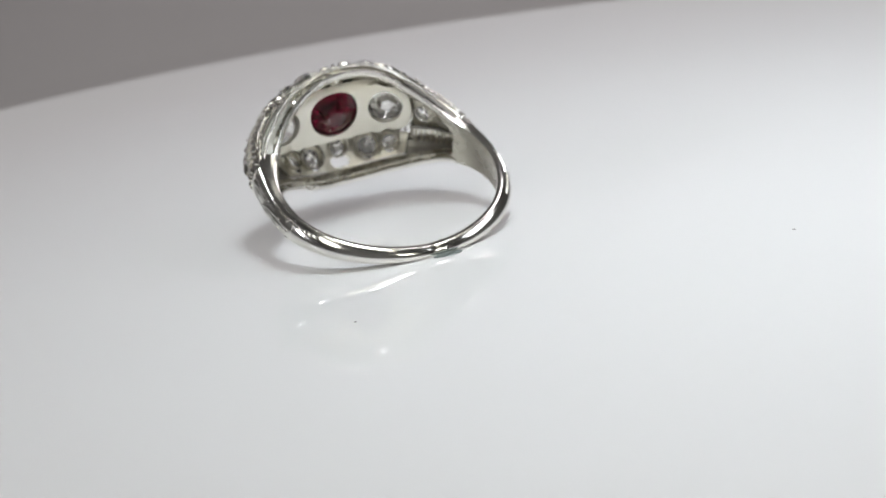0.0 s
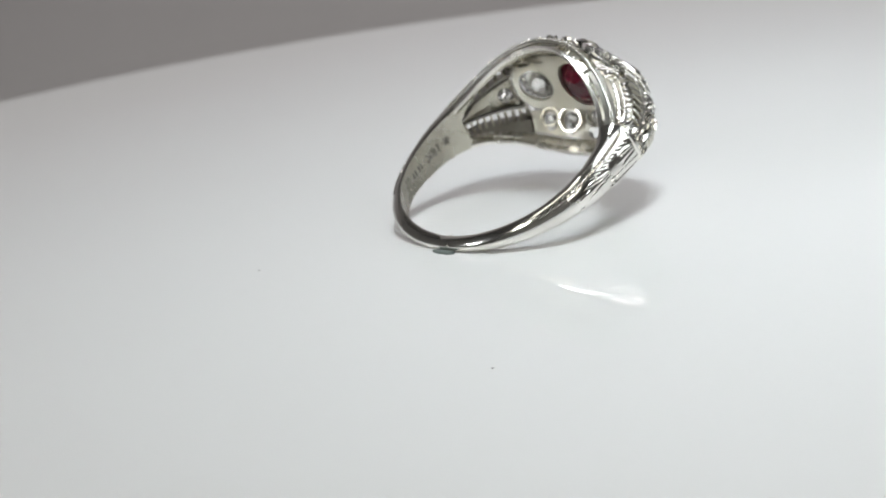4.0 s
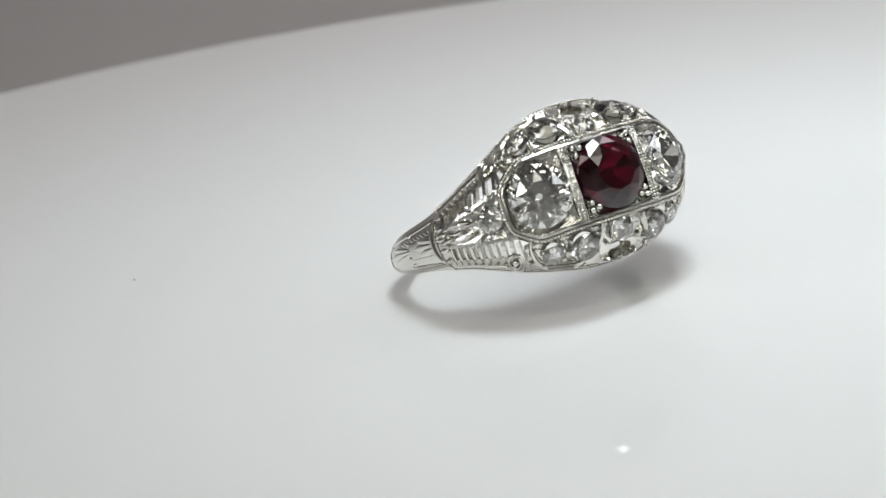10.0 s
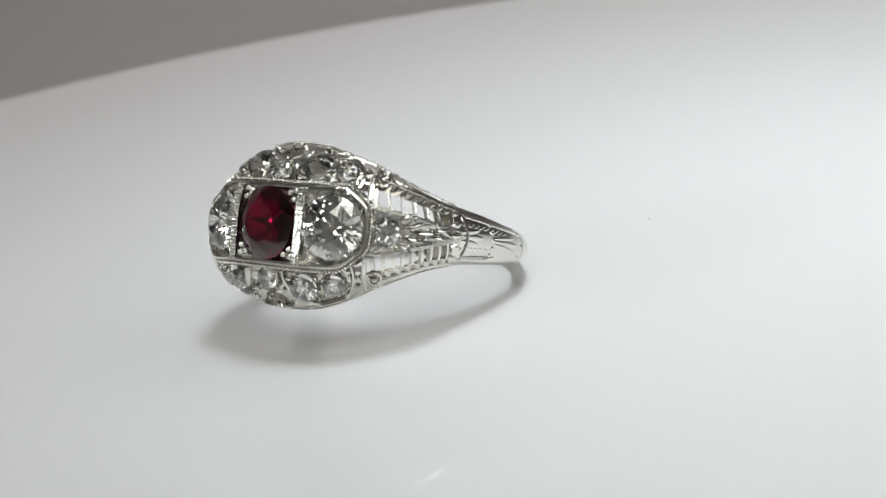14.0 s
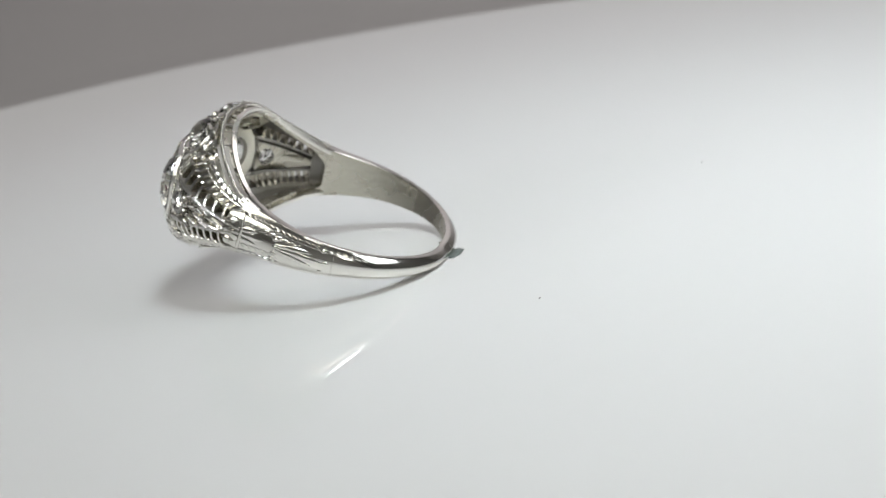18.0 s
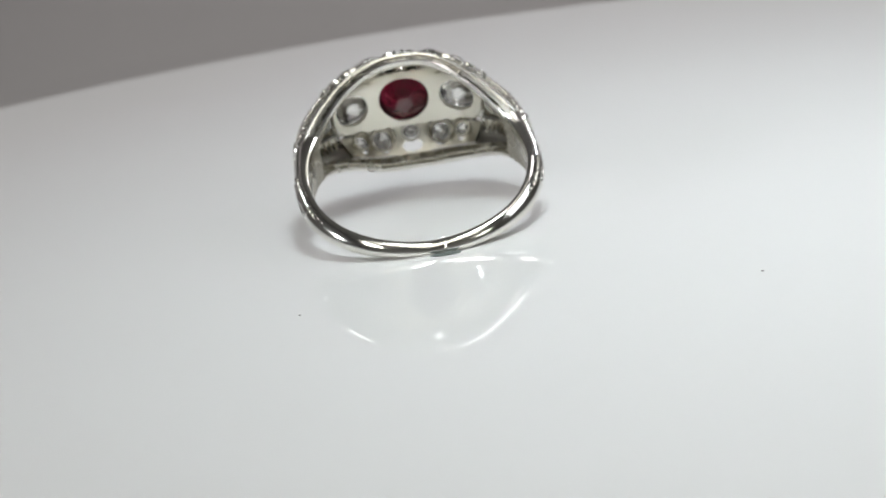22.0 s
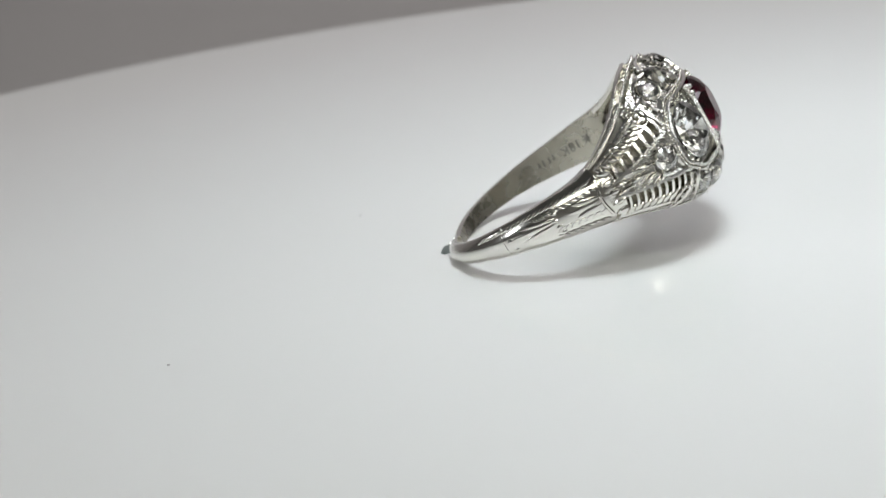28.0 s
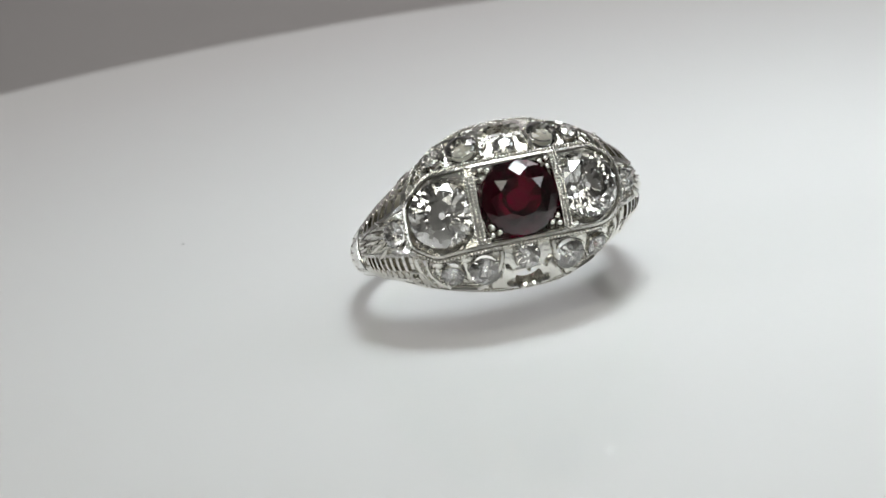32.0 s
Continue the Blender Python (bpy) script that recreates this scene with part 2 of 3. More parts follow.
def disc(bm, r, z0, z1, cx, cy, seg=192, round_=.0006):
    prof = [(0.0, z0), (r - round_, z0), (r, z0 + round_)]
    for k in range(6):
        q = math.pi / 2 * k / 5
        prof.append((r - round_ + round_ * math.cos(q), z1 - round_ + round_ * math.sin(q)))
    prof.append((0.0, z1))
    rows = []
    for pr, pz in prof:
        if pr == 0:
            rows.append([bm.verts.new((cx, cy, pz))])
        else:
            rows.append([bm.verts.new((cx + pr * math.cos(2 * math.pi * k / seg), cy + pr * math.sin(2 * math.pi * k / seg), pz)) for k in range(seg)])
    for A, B in zip(rows, rows[1:]):
        for k in range(seg):
            a = [A[k % len(A)], A[(k + 1) % len(A)], B[(k + 1) % len(B)], B[k % len(B)]]
            bm.faces.new(list(dict.fromkeys(a)))


turntable = tagged(new("turntable"), "glossy white acrylic display turntable, slowly turning", "turntable")
bm = bmesh.new()
disc(bm, 8.47 * UNIT, -.005, 0, -.045 * UNIT, .24 * UNIT)
for v in bm.verts:
    v.co.z += plate_z(v.co)
plate = part("plate", bm, ACRYLIC, turntable, "glossy white round plate")
bm = bmesh.new()
disc(bm, .085, FLOOR, TABLE_Z - .007, 0, 0)
part("base", bm, DIM_WALL, turntable, "grey motor base")

# ---- the ring ----
ring = tagged(new("ring"), "white gold filigree ring with round ruby and diamonds, propped on putty", "ring")


def build_shank():
    bm = bmesh.new()
    n = 120
    rings = []
    for i in range(n + 1):
        deg = 62 + (298 - 62) * i / n
        d = deg if deg <= 180 else 360 - deg
        w, ro, HOLE = HALF(d), CROWN(d), HOLE_R(d)
        row = []
        e = EDGE(d)
        t = [(-w * .965, HOLE), (w * .965, HOLE), (w, HOLE + .009), (w, (HOLE + e) / 2)]
        lo = [.985, .92, .80, .64, .46, .24, 0.0]
        k = 1.2 * min(1.0, max(0.0, (d - 52) / 14))
        t += [(w * f, e + (ro - e) * (1 - f ** (3.0 - k))) for f in lo] + [(-w * f, e + (ro - e) * (1 - f ** (4.4 - k))) for f in lo[-2::-1]]
        t += [(-w, (HOLE + e) / 2), (-w, HOLE + .009)]
        up = HALF(d, 1.0) / w
        for v, r in t:
            row.append(bm.verts.new(at_angle(deg, r, v * up if v > 0 else v) * UNIT))
        rings.append(row)
    for A, B in zip(rings, rings[1:]):
        for k in range(len(A)):
            # the finger side takes the darker gold, shade painted into its colour
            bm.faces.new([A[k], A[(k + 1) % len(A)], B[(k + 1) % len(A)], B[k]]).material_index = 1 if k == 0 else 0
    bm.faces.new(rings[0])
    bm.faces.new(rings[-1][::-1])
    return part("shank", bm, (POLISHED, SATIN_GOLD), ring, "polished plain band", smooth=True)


shank = build_shank()


def build_rim(z):
    """Gallery at one edge of the head: inner rail, slotted groove, beaded outer rail."""
    lim = 64

    def spot(i, n, dr, dv, outer=True):
        deg = -lim + 2 * lim * i / n
        d = abs(deg)
        return at_angle(deg, (RIM(d, z) if outer else HOLE_R(d)) + dr, z * (HALF(d, z) + dv))
    bm = bmesh.new()

    def inner(i, j, k):
        deg = -lim + 2 * lim * i
        w = HALF(abs(deg), z)
        v = w - .036 + .029 * j
        r = HOLE_R(abs(deg)) + (.022 if k else 0.0) + .004 * (1 - (2 * j - 1) ** 2) * (-1 if not k else 1)
        return at_angle(deg, r, z * v)
    slab(bm, inner, 64, 4)
    rail = part("gallery_rail", bm, (RAIL_GOLD, RAIL_GOLD), ring, "smooth polished inner rail", smooth=True)
    bm = bmesh.new()

    def web(i, j, k):
        deg = -lim + 2 * lim * i
        d = abs(deg)
        r = HOLE_R(d) + .02 + (RIM(d, z) - HOLE_R(d) - .03) * j
        return at_angle(deg, r, z * (HALF(d, z) - .06 + .025 * k))
    slab(bm, web, 64, 2)
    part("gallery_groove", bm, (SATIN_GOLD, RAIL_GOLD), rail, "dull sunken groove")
    bm = bmesh.new()
    sweep(bm, [spot(i, 80, -.010, -.012) for i in range(81)], .0115)
    outer = part("outer_rail", bm, RAIL_GOLD, ring, smooth=True)
    bm = bmesh.new()
    beads(bm, [spot(i, 80, -.004, -.001) for i in range(81)], .0085, .0172)
    tagged(part("milgrain", bm, POLISHED, outer, smooth=True), kind="stuff")
    for deg in (-58, -44, -30, -16, -6, 6, 16, 30, 44, 58):
        w, e, h = HALF(abs(deg), z), RIM(abs(deg), z), HOLE_R(abs(deg))
        bm = bmesh.new()
        sweep(bm, [at_angle(deg, h + .02, z * (w - .028)), at_angle(deg, e - .012, z * (w - .028))], .010, 6)
        part("post", bm, WHITE_GOLD, rail)


build_rim(1)
build_rim(-1)


def stone(kind, a, v, r, h, mat, label, stretch=1.0, parent=None, **kw):
    bm = bmesh.new()
    gem(bm, frame_on(a, v, h, random.random()), r, stretch=stretch, **kw)
    return part(kind, bm, mat, parent or ring, label)


# middle panel
TOP, FOOT = .2, -.170      # the panel reaches a little further up than down
bm = bmesh.new()
cell(bm, [(-.205, FOOT), (.205, FOOT), (.205, TOP), (-.205, TOP)], (-.010, .016), .164, .030, n=40, sink=.028)
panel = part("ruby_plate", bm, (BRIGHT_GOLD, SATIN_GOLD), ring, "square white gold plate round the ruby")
stone("ruby", -.010, .016, .184, .03, RUBY, "deep red round faceted ruby", crown=.30, table=.54, depth=1.0, belly=(.93, .55), culet=.30, uneven=0.0, seg=10)
for sx in (1, -1):
    for sy in (1, -1):
        for da, dv in ((.128, .155), (.16, .125), (.165, .165)):
            bm = bmesh.new()
            dome_on(bm, sx * da - .010, (dv if sy > 0 else -dv * .89) + .010, .026, .038, .038, .028)
            part("prong", bm, POLISHED, panel, smooth=True)

for s in (1, -1):
    bm = bmesh.new()
    poly = [(.215, FOOT), (.43, FOOT), (.508, -.125), (.535, -.075), (.535, .09), (.508, .15), (.43, TOP), (.215, TOP)]
    poly = [(s * a, v) for a, v in poly]
    if s < 0:
        poly = poly[::-1]
    cell(bm, poly, (s * .378, .014), .146, .03, .004, 40, .030)
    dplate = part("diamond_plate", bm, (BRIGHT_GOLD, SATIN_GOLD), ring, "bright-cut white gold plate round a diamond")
    stone("diamond", s * .378, .014, .160, .014, DIAMOND, "large round old-cut diamond", crown=.34, table=.46, depth=.84, seg=9, uneven=.15)
    for k in range(12):
        q = math.pi / 4 * (1 + 2 * (k // 3)) + (k % 3 - 1) * .24
        bm = bmesh.new()
        dome_on(bm, s * .378 + .162 * math.cos(q), .014 + .162 * math.sin(q), .004, .024, .024, .022)
        part("prong", bm, POLISHED, dplate, smooth=True)
    # divider bar with two beaded edges
    bm = bmesh.new()
    slab(bm, lambda i, j, k: on(s * (.194 + .034 * j), FOOT + (TOP - FOOT) * i, (.045 if k else -.05)), 10, 2)
    bar = part("divider", bm, (WHITE_GOLD, SATIN_GOLD), ring, "narrow beaded divider bar")
    bm = bmesh.new()
    for da in (.193, .210, .229):
        beads(bm, [on(s * da, FOOT + (TOP - FOOT) * i / 20, .045) for i in range(21)], .0075, .0155)
    tagged(part("milgrain", bm, BRIGHT_GOLD, bar, smooth=True), kind="stuff")


# the smooth back of the panel, with the stones' seats
bm = bmesh.new()
for side in (0, 1, -1):
    if side:
        seat = [(.21, -.185), (.40, -.185), (.49, -.15), (.545, -.075), (.555, .03), (.53, .12), (.47, .20), (.38, .265), (.21, .305)]
        seat = [(side * a, v) for a, v in seat][::side]
        c, r = (.381 * side - .015, .014), .122
    else:
        seat, c, r = [(-.21, -.185), (.21, -.185), (.21, .305), (-.21, .305)], (-.012, .032), .178
    cell(bm, seat, c, r, lambda a: .036 + .024 * max(0.0, 1 - (a / .34) ** 2), -.036, 48, 0.0, 1.0, False)
part("panel_back", bm, (MATTE_GOLD, MATTE_GOLD), ring, "smooth pale satin back of the panel", smooth=True)


def panel_edge(off, n=20):
    """The outline of the three-stone panel, moved outwards by off."""
    x0, x1, y1, y0, m1, m0 = .43 + off * .3, .540 + off, TOP + off, FOOT - off, .105 + off * .3, -.085 - off * .3
    pts = []
    keys = [(-x1, m1), (-x0, y1), (x0, y1), (x1, m1), (x1, m0), (x0, y0), (-x0, y0), (-x1, m0)]
    for k in range(len(keys)):
        p, q = Vector(keys[k]), Vector(keys[(k + 1) % len(keys)])
        m = (7, 29, 7, 7, 7, 29, 7, 7)[k]
        pts += [p.lerp(q, i / m) for i in range(m)]
    # soften the corners
    for _ in range(3):
        pts = [(pts[i - 1] + pts[i] * 2 + pts[(i + 1) % len(pts)]) / 4 for i in range(len(pts))]
    return pts


bm = bmesh.new()
outline = [panel_edge(.024), panel_edge(.018), panel_edge(.007), panel_edge(.002)]
slab(bm, lambda i, j, k: on(*outline[int(round(3 * j))][int(round(i * len(outline[0]))) % len(outline[0])], ((.010, .034, .035, -.025)[int(round(3 * j))] if k else -.03)), len(outline[0]), 3, True)
panel_frame = part("panel_frame", bm, (BRIGHT_GOLD, BRIGHT_GOLD), ring, "raised polished frame round the three large stones", smooth=True)
bm = bmesh.new()
beads(bm, [on(p.x, p.y, .020) for p in panel_edge(.032)], .0086, .0172)
tagged(part("milgrain", bm, BRIGHT_GOLD, panel_frame, smooth=True), kind="stuff")
bm = bmesh.new()
sweep(bm, [on(p.x, p.y, -.01) for p in panel_edge(.024)], .022, 6, True)
part("panel_wall", bm, WHITE_GOLD, panel_frame)


def edge_v(a, z=-1):
    return HALF(math.degrees(abs(a) / ARC), z) - .012


# the two rows of small diamonds along the head's edges
def build_side_row(z):
    inner = .228 if z > 0 else .198
    cuts = [-.535, -.465, -.325, -.125, .125, .325, .465, .535]
    for k in range(7):
        a0, a1 = cuts[k], cuts[k + 1]
        poly = [(a0, z * inner), (a1, z * inner), (a1, z * edge_v(a1, z)), (a0, z * edge_v(a0, z))]
        if z < 0:
            poly = poly[::-1]
        c = ((a0 + a1) / 2, z * (inner + edge_v((a0 + a1) / 2, z)) * .5)
        r = (.03, .058, .078, .066, .078, .058, .03)[k]
        r = min(r, (edge_v(c[0], z) - inner) * .47)
        bm = bmesh.new()
        if k == 3:
            vm, ve = z * (.330 if z > 0 else .318), z * (edge_v(0, z))
            c, r = (0.0, z * (.282 if z > 0 else .260)), (.054 if z > 0 else .062)
            low = [(a0, vm), (a1, vm), (a1, ve), (a0, ve)]
            cell(bm, low if z > 0 else low[::-1], (0.0, (vm + ve) / 2), .033, .05, 0.0, 24, 0.0, 2.5)
            poly = [(a0, z * inner), (a1, z * inner), (a1, vm), (a0, vm)]
            if z < 0:
                poly = poly[::-1]
        cell(bm, poly, c, .002 if k in (0, 6) else r * .9, .05, 0.0, 24, 0.0 if k in (0, 6) else .015)
        sp = part("side_plate", bm, (BRIGHT_GOLD, MATTE_GOLD), ring)
        if k in (0, 6):
            for da, dv, l, wd in ((0.0, .012, .06, .04), (.02, -.03, .024, .024), (-.02, -.036, .022, .022), (-.03, .036, .022, .022)):
                bm = bmesh.new()
                dome_on(bm, c[0] + da * (1 if k else -1), c[1] + z * dv, .0, l, wd, .022, spin=z * (.5 if k else -.5), pointed=.7 if l > .05 else 0.0)
                part("end_leaf" if l > .05 else "bead", bm, POLISHED, sp, smooth=l < .05)
            continue
        # the tube in which the stone sits, open to the back
        bm = bmesh.new()
        m = frame_on(c[0], c[1])
        slab(bm, lambda i, j, q: m @ Vector((r * (.92 + .16 * q) * math.cos(2 * math.pi * i), r * (.92 + .16 * q) * math.sin(2 * math.pi * i), -.045 - (.055 if z < 0 else .045) * j)), 20, 1, True)
        # darker gold stands in for the shade between the cups
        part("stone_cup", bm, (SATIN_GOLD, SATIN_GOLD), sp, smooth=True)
        stone("small_diamond", c[0], c[1], r, .012, DIAMOND, "small round old-cut diamond", crown=.34, table=.5, depth=.82)
        for q in range(6):
            w = math.pi / 6 + q * math.pi / 3
            bm = bmesh.new()
            dome_on(bm, c[0] + r * 1.05 * math.cos(w), c[1] + r * 1.05 * math.sin(w), .002, .021, .021, .020, seg=8)
            part("bead_prong", bm, POLISHED, sp, smooth=True)
    for s in (1, -1):
        # a scroll round each pair
        pts = []
        for i in range(29):
            q = math.pi * (1.02 - 1.15 * i / 28)
            pts.append((s * (.315 + .188 * math.cos(q)), z * (inner + .026 + (.118 if z > 0 else .142) * math.sin(q))))
        lim = [(a, z * min(abs(v), edge_v(a, z) - .004)) for a, v in pts]
        bm = bmesh.new()
        sweep(bm, [on(a, v, .016) for a, v in lim], lambda f: .013 - .004 * f, 6, False, 1.4)
        scroll = part("scroll", bm, POLISHED, ring, "curled raised scroll", smooth=True)
        bm = bmesh.new()
        beads(bm, [on(a * .985, v - z * .02, .012) for a, v in lim], .0062, .0135)
        tagged(part("milgrain", bm, WHITE_GOLD, scroll, smooth=True), kind="stuff")
        # leaf points beside the middle stone
        for a, v, sp, l in ((.105, .30, 1.0, .07), (.085, .375, .35, .08), (.03, .405, -.9, .05)):
            bm = bmesh.new()
            dome_on(bm, s * a, z * min(v, edge_v(a, z) - .01), .0, l, .03, .03, spin=s * z * sp, pointed=.9)
            part("leaf_point", bm, POLISHED, ring)


build_side_row(1)
build_side_row(-1)


# the pierced shoulders
def build_shoulder(s):
    shift = -.01 if s > 0 else .06          # the collar sits a little further out on one side
    bm = bmesh.new()
    poly = [(.575, -.11), (.72, -.082), (1.04, -.02), (1.04, .02), (.72, .082), (.575, .11)]
    poly = [(s * a, v) for a, v in poly]
    if s < 0:
        poly = poly[::-1]
    cell(bm, poly, (s * .645, 0), .058, .07, 0.0, 32, .012)
    tri = part("shoulder_plate", bm, (BRIGHT_GOLD, SATIN_GOLD), ring, "pointed shoulder plate with a small diamond")
    stone("small_diamond", s * .645, 0, .064, .014, DIAMOND, "small round shoulder diamond", crown=.34, table=.5, depth=.82)
    for q in range(6):
        w = q * math.pi / 3 + .3
        bm = bmesh.new()
        dome_on(bm, s * .645 + .07 * math.cos(w), .07 * math.sin(w), .002, .022, .022, .021, seg=8)
        part("bead_prong", bm, POLISHED, tri, smooth=True)
    for k, (a, v, l, sp) in enumerate(((.78, .035, .13, -.25), (.78, -.035, .13, .25), (.84, 0, .16, 0), (.74, .075, .09, -.5), (.74, -.075, .09, .5), (.93, .02, .12, -.1), (.93, -.02, .12, .1))):
        bm = bmesh.new()
        dome_on(bm, s * a, v, .002, l, .028, .022, spin=s * sp, pointed=.9)
        part("leaf", bm, POLISHED, tri)
    for z in (1, -1):
        w_at = lambda a: HALF(math.degrees(a / ARC), z)
        v_in = lambda a: .118 + (.030 - .118) * (a - .575) / (1.03 - .575)
        v_out = lambda a: w_at(a) - (.118 if z > 0 else .098) + .050 * (a - .53) / .5
        foot_a = 1.0 + shift
        bm = bmesh.new()
        slab(bm, lambda i, j, k: on(s * (.54 + (foot_a - .52) * i), z * (v_in(.54 + (foot_a - .52) * i) + (.022 - .012 * i) * (j - .5)), (.012 - .008 * i if k else -.075)), 20, 2, flank=1)
        # dark flanks and inner face put the shade of the slots into the colour
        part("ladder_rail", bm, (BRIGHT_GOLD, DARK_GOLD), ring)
        bm = bmesh.new()
        span = foot_a + .03 - .53
        slab(bm, lambda i, j, k: on(s * (.53 + span * i), z * (v_out(.53 + span * i) + (w_at(.53 + span * i) - .012 - v_out(.53 + span * i)) * j), (-.002 if k else -.07)), 24, 3, flank=1)
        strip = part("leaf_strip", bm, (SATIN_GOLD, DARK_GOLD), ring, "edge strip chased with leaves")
        bars = 7 if z > 0 else 9
        for k in range(bars):
            a = .582 + (foot_a - .06 - .582) * k / (bars - 1) * (1.0 if z > 0 else .98)
            wd = .019 - .0007 * k
            lean = .014 if z > 0 else -.010
            bm = bmesh.new()
            slab(bm, lambda i, j, q: on(s * (a - lean * i + wd * (j - .5)), z * (v_in(a) + .004 + (v_out(a - lean) + .004 - v_in(a) - .004) * i), (.004 if q else -.075)), 4, 2, flank=1)
            part("ladder_bar", bm, (BRIGHT_GOLD, SATIN_GOLD), ring)
        # band that closes the ladder towards the head
        bm = bmesh.new()
        slab(bm, lambda i, j, k: on(s * (.536 + .024 * j), z * (.15 + (edge_v(.545, z) - .15) * i), (.016 if k else -.03)), 10, 2)
        band = part("cross_band", bm, (BRIGHT_GOLD, SATIN_GOLD), ring)
        bm = bmesh.new()
        beads(bm, [on(s * .540, z * (.15 + (edge_v(.545, z) - .15) * i / 10), .017) for i in range(11)], .006, .0125)
        tagged(part("milgrain", bm, POLISHED, band, smooth=True), kind="stuff")
        bm = bmesh.new()
        sweep(bm, [on(s * (.62 + (foot_a - .62) * i / 14), z * (v_out(.62 + (foot_a - .62) * i / 14) + w_at(.62 + (foot_a - .62) * i / 14)) / 2, .002) for i in range(15)], .005, 6)
        part("leaf_stem", bm, BRIGHT_GOLD, strip, smooth=True)
        for k in range(8):
            a = .650 + (foot_a - .66) / 7.4 * k
            width = (w_at(a) - v_out(a))
            vv = (v_out(a) + w_at(a)) / 2
            bm = bmesh.new()
            dome_on(bm, s * a, z * (vv + width * .20), -.004, .092, .036, .011, spin=s * z * .62, seg=12, pointed=.7)
            part("leaf", bm, POLISHED, strip)
            bm = bmesh.new()
            dome_on(bm, s * (a + .014), z * (vv - width * .24), -.004, .092, .036, .012, spin=-s * z * .62, seg=12, pointed=.7)
            part("leaf", bm, POLISHED, strip)
        # small curl at the ladder's foot
        bm = bmesh.new()
        c = (.600, w_at(.600) - (.055 if z > 0 else .050))
        sweep(bm, [on(s * (c[0] + (.050 - .022 * i / 24) * math.cos(i * .42)), z * (c[1] + (.046 - .022 * i / 24) * math.sin(i * .42)), .012) for i in range(25)], .0085, 6)
        bmesh.ops.create_icosphere(bm, subdivisions=2, radius=.017 * UNIT, matrix=Matrix.Translation(on(s * c[0], z * c[1], .012) * UNIT))
        part("curl", bm, POLISHED, ring, smooth=True)
    # the solid foot of the shoulder under the collar
    bm = bmesh.new()
    slab(bm, lambda i, j, k: on(s * (.955 + shift + .105 * i), HALF(math.degrees((.955 + shift + .105 * i) / ARC)) * (-.93 + 1.86 * j), (-.006 if k else -.09)), 6, 10)
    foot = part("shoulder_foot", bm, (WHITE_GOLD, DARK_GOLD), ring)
    for k in range(5):
        bm = bmesh.new()
        dome_on(bm, s * (.99 + shift), (k - 2) * .055, -.004, .09, .04, .016, spin=-s * (k - 2) * .12, seg=10, pointed=.7)
        part("leaf", bm, POLISHED, foot)
    # the rounded end of the opening behind the shoulder
    for z in (1, -1):
        def web_end(i, j, k):
            deg = 50 + 13.5 * i
            top = HALF(deg, z) - .05
            v = top * (1 - j) + top * math.sqrt(max(0.0, 1 - i ** (1.8 if z > 0 else 7.0))) * j
            return at_angle(s * deg, HOLE_R(deg) + .004 + .045 * k, z * v)
        bm = bmesh.new()
        slab(bm, web_end, 16, 4)
        # darker gold paints in the shaded corner of the opening
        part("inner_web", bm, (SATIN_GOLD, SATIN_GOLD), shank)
    # collar and petals on the band
    bm = bmesh.new()
    sweep(bm, [on(s * (1.05 + shift + .025 * math.cos(math.pi * i / 12 - math.pi / 2)), HALF(63) * .62 * (-1 + i / 6), -.003) for i in range(13)], .0105, 8, False, 1.2)
    part("collar", bm, POLISHED, ring, smooth=True)
    for a0, l, n, wd in ((1.20, .26, 3, .050), (1.535, .29, 3, .042)):
        for k in range(n):
            f = k - 1
            w = HALF(math.degrees(a0 / ARC))
            bm = bmesh.new()
            dome_on(bm, s * (a0 - .03 * abs(f)), f * w * .22, -.008, l * (1 - .18 * f * f), wd, .012, spin=s * (-f * .10), seg=12, pointed=.5)
            part("petal", bm, POLISHED, shank, smooth=True)
    for a0, n in ((1.365, 5), (1.72, 3)):
        for k in range(n):
            f = (k - (n - 1) / 2) / ((n - 1) / 2)
            w = HALF(math.degrees(a0 / ARC))
            bm = bmesh.new()
            dome_on(bm, s * (a0 + .02 * (1 - abs(f))), f * w * .60, -.010, .055, .034, .017, spin=s * (-f * .3), seg=8, pointed=.8)
            part("leaf_tip", bm, POLISHED, shank, smooth=True)
    bm = bmesh.new()
    w = HALF(math.degrees(1.79 / ARC))
    sweep(bm, [on(s * 1.79, w * (-.85 + 1.7 * i / 8), -.003) for i in range(9)], .006, 6)
    part("band_ring", bm, POLISHED, shank, smooth=True)
    # chased leaves and a fine beaded line along the band's edges
    for z in (1, -1):
        for k in range(20):
            a = 1.085 + .048 * k
            w = HALF(math.degrees(a / ARC), z)
            for f, turn, lift in ((.72, .45, .013), (.44, -.35, .010)):
                if (f < .5 and k > 9) or (z < 0 and k > 6) or 1.085 + .048 * k < 1.07 + shift:
                    continue
                bm = bmesh.new()
                dome_on(bm, s * a, z * w * f, -.007, .088, .030 - .0006 * k, lift, spin=s * z * turn, seg=10, pointed=.8)
                part("chased_leaf", bm, POLISHED, shank)
        bm = bmesh.new()
        beads(bm, [on(s * (1.09 + .62 * i / 60), z * HALF(math.degrees((1.09 + .62 * i / 60) / ARC), z) * .95, -.004) for i in range(61)], .0048, .0105)
        tagged(part("milgrain", bm, POLISHED, shank, smooth=True), kind="stuff")


build_shoulder(1)
build_shoulder(-1)

# the band's seam, a little to one side
bm = bmesh.new()
dg = 180 - math.degrees(.08 / .7)
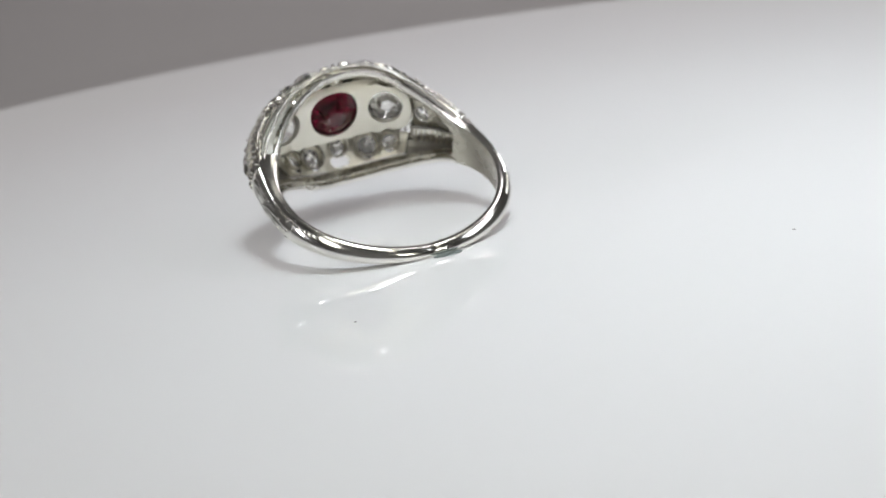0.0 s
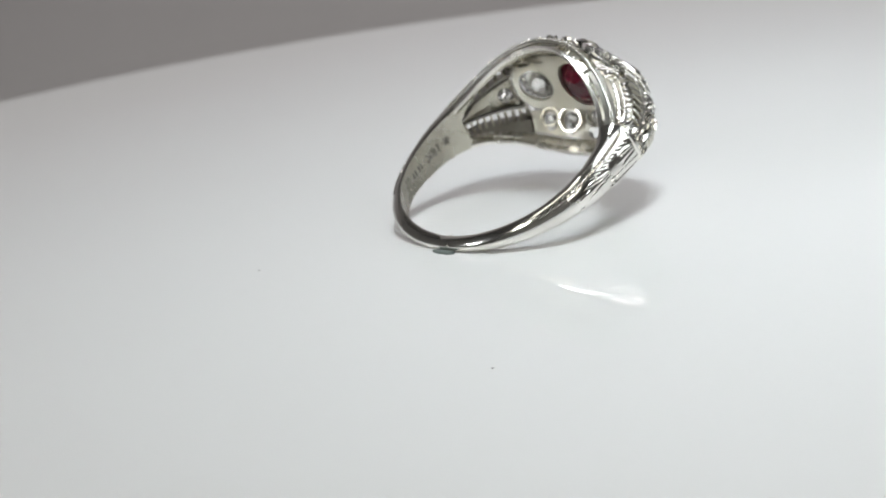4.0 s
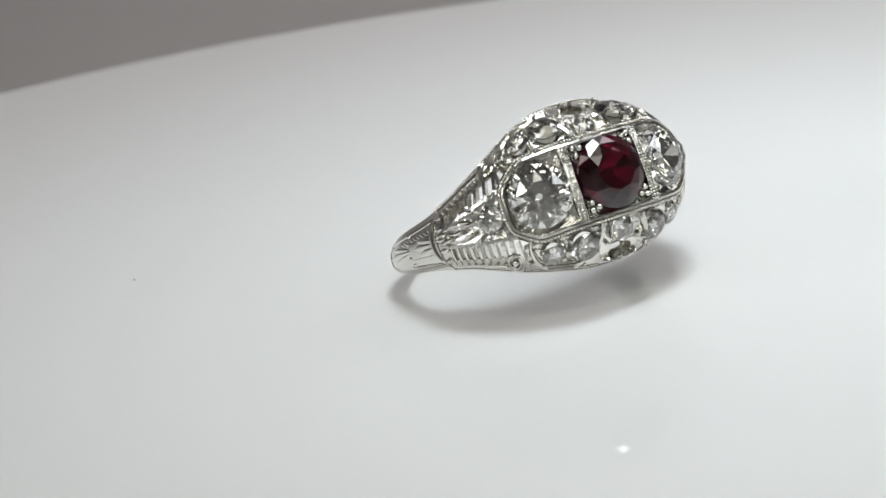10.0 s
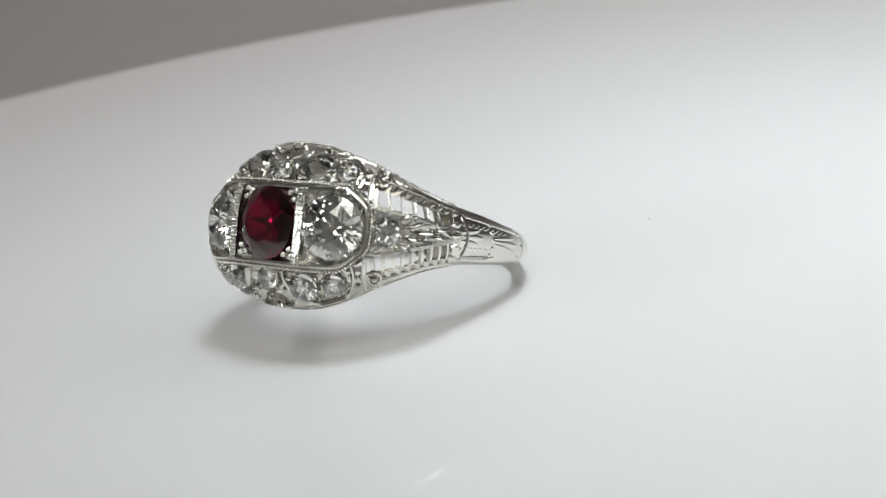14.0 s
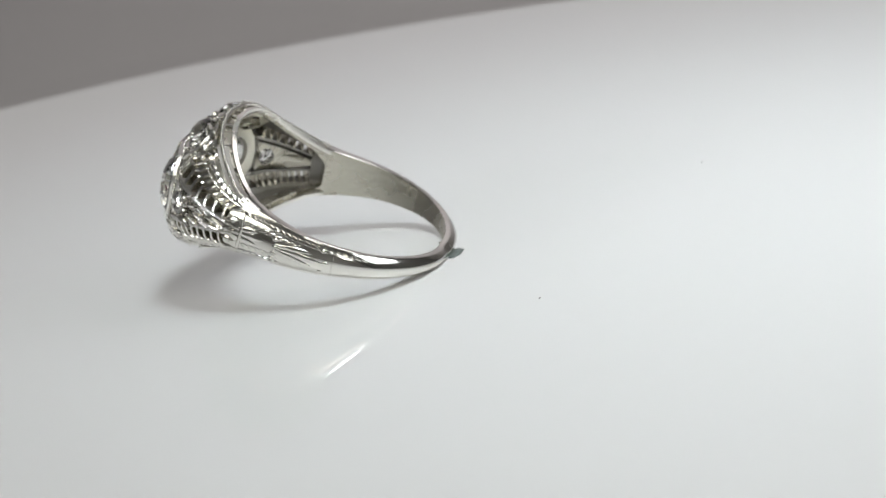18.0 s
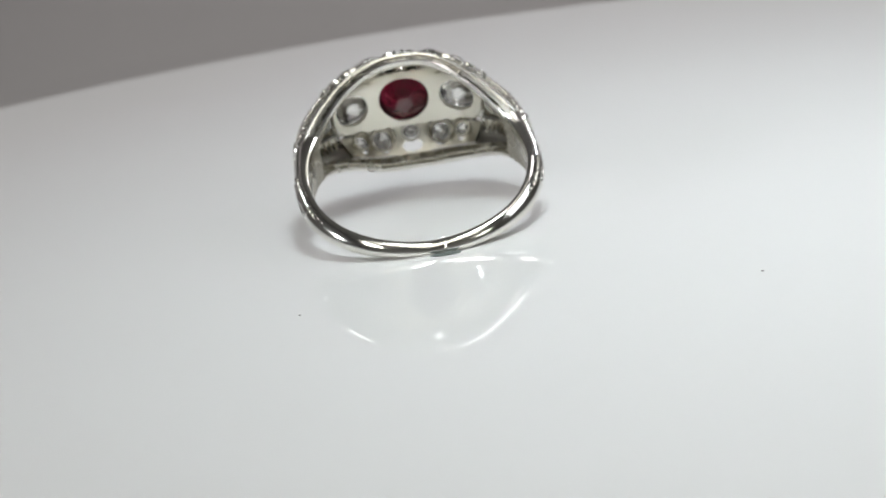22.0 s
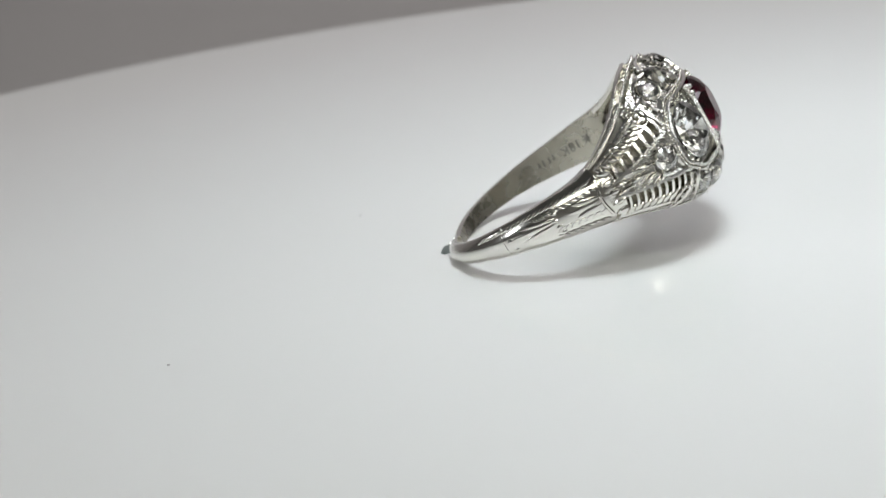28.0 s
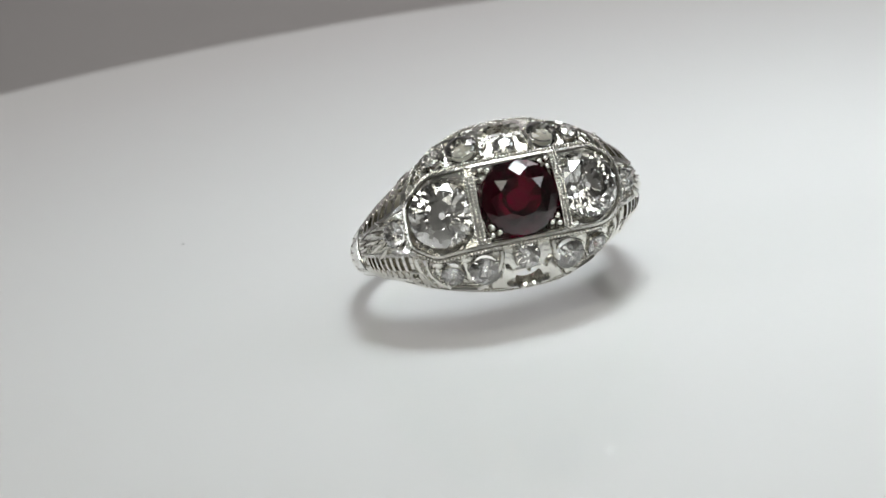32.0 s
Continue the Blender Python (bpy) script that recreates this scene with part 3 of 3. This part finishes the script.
sweep(bm, [at_angle(dg, .617, .02), at_angle(dg, .62, .03), at_angle(dg, .65, .032), at_angle(dg, .69, .012), at_angle(dg, .692, -.015)], .0095, 6)
part("solder_seam", bm, WHITE_GOLD, shank, "thin solder seam")


# hallmark inside the band
def mark(ch, deg, size):
    cu = bpy.data.curves.new("hallmark", "FONT")
    cu.body, cu.size, cu.align_x, cu.align_y, cu.extrude = ch, size * UNIT, "CENTER", "CENTER", .002 * UNIT
    cu.materials.append(DARK_GOLD)
    ob = new("hallmark_letter", cu)
    out = -at_angle(deg, 1, 0)                      # faces the finger
    up = Vector((0, 0, -1))
    x = up.cross(out)
    m = Matrix((x, up, out)).transposed().to_4x4()
    m.translation = at_angle(deg, HOLE_R(abs(deg)) - .002, 0) * UNIT
    ob.matrix_basis = m
    ob.parent = shank
    return ob


for ch, deg in (("1", -81), ("8", -84.5), ("K", -89)):
    mark(ch, deg, .082)
bm = bmesh.new()
for k in range(3):
    q = k * math.pi / 3
    c = at_angle(-75, HOLE_R(75) - .002, 0)
    t = (at_angle(-76, 1, 0) - at_angle(-74, 1, 0)).normalized()
    d = t * math.cos(q) + Vector((0, 0, 1)) * math.sin(q)
    sweep(bm, [c - d * .03, c + d * .03], .006, 5)
part("hallmark_star", bm, DARK_GOLD, shank)
for deg in (-96, -98.5, -102, -104.5):
    bm = bmesh.new()
    sweep(bm, [at_angle(deg, HOLE_R(abs(deg)) - .001, -.02), at_angle(deg, HOLE_R(abs(deg)) - .001, .02)], .006, 5)
    part("worn_stamp", bm, DARK_GOLD, shank)

# ---- putty and dust ----
bm = bmesh.new()
bmesh.ops.create_icosphere(bm, subdivisions=3, radius=1.0)
for v in bm.verts:
    k = 1 + .25 * noise.noise(v.co * 1.7)
    v.co = Matrix.Rotation(radians(20), 3, 'Z') @ Vector((v.co.x * .092 * k, v.co.y * .036 * k, max(-.3, v.co.z) * .009 * k + .002)) * UNIT
putty = tagged(part("putty", bm, PUTTY, None, smooth=True), "small grey-green dab of putty under the ring's band", "putty")


def speck(r, seed):
    bm = bmesh.new()
    bmesh.ops.create_icosphere(bm, subdivisions=1, radius=r)
    for v in bm.verts:
        v.co = Vector((v.co.x * 1.5, v.co.y, v.co.z * .6 + r * .5)) * (1 + .4 * noise.noise(v.co / r + Vector((seed, 0, 0))))
    return tagged(part("dust_speck", bm, DUST), "tiny dark dust speck on the white plate", "dust", "dust specks")


PUTTY_AT = Vector((-.02, -.042, 0)) * UNIT
specks = [(speck(.00009, 1), Vector((-.552, -1.006, 0)) * UNIT), (speck(.00010, 5), Vector((1.845, -.60, 0)) * UNIT)]

# ---- all that turns ----
RING_BASE = Matrix(((.940203, -.317313, .123815, 0), (.340611, .874387, -.345588, 0), (.001397, .367096, .930182, 0), (0, 0, 0, 1)))
SEAM = Vector((-.037, -.041, .056))
RING_BASE.translation = (SEAM + RING_BASE.to_3x3() @ Vector((-.08, .68, -.022))) * UNIT
RING_BASE = RING_BASE @ Matrix.Translation((.005 * UNIT, 0, 0)) @ Matrix.Rotation(.019, 4, "Z")
STEPS = [k * .5 for k in range(65)]


def motions():
    walk(turntable, [(t, turned(t)) for t in STEPS])
    walk(ring, [(t, turned(t) @ RING_BASE) for t in STEPS])
    walk(putty, [(t, turned(t) @ Matrix.Translation(PUTTY_AT + Vector((0, 0, plate_z(PUTTY_AT))))) for t in STEPS])
    for ob, p in specks:
        walk(ob, [(t, turned(t) @ Matrix.Translation(p + Vector((0, 0, plate_z(p))))) for t in STEPS])


motions()
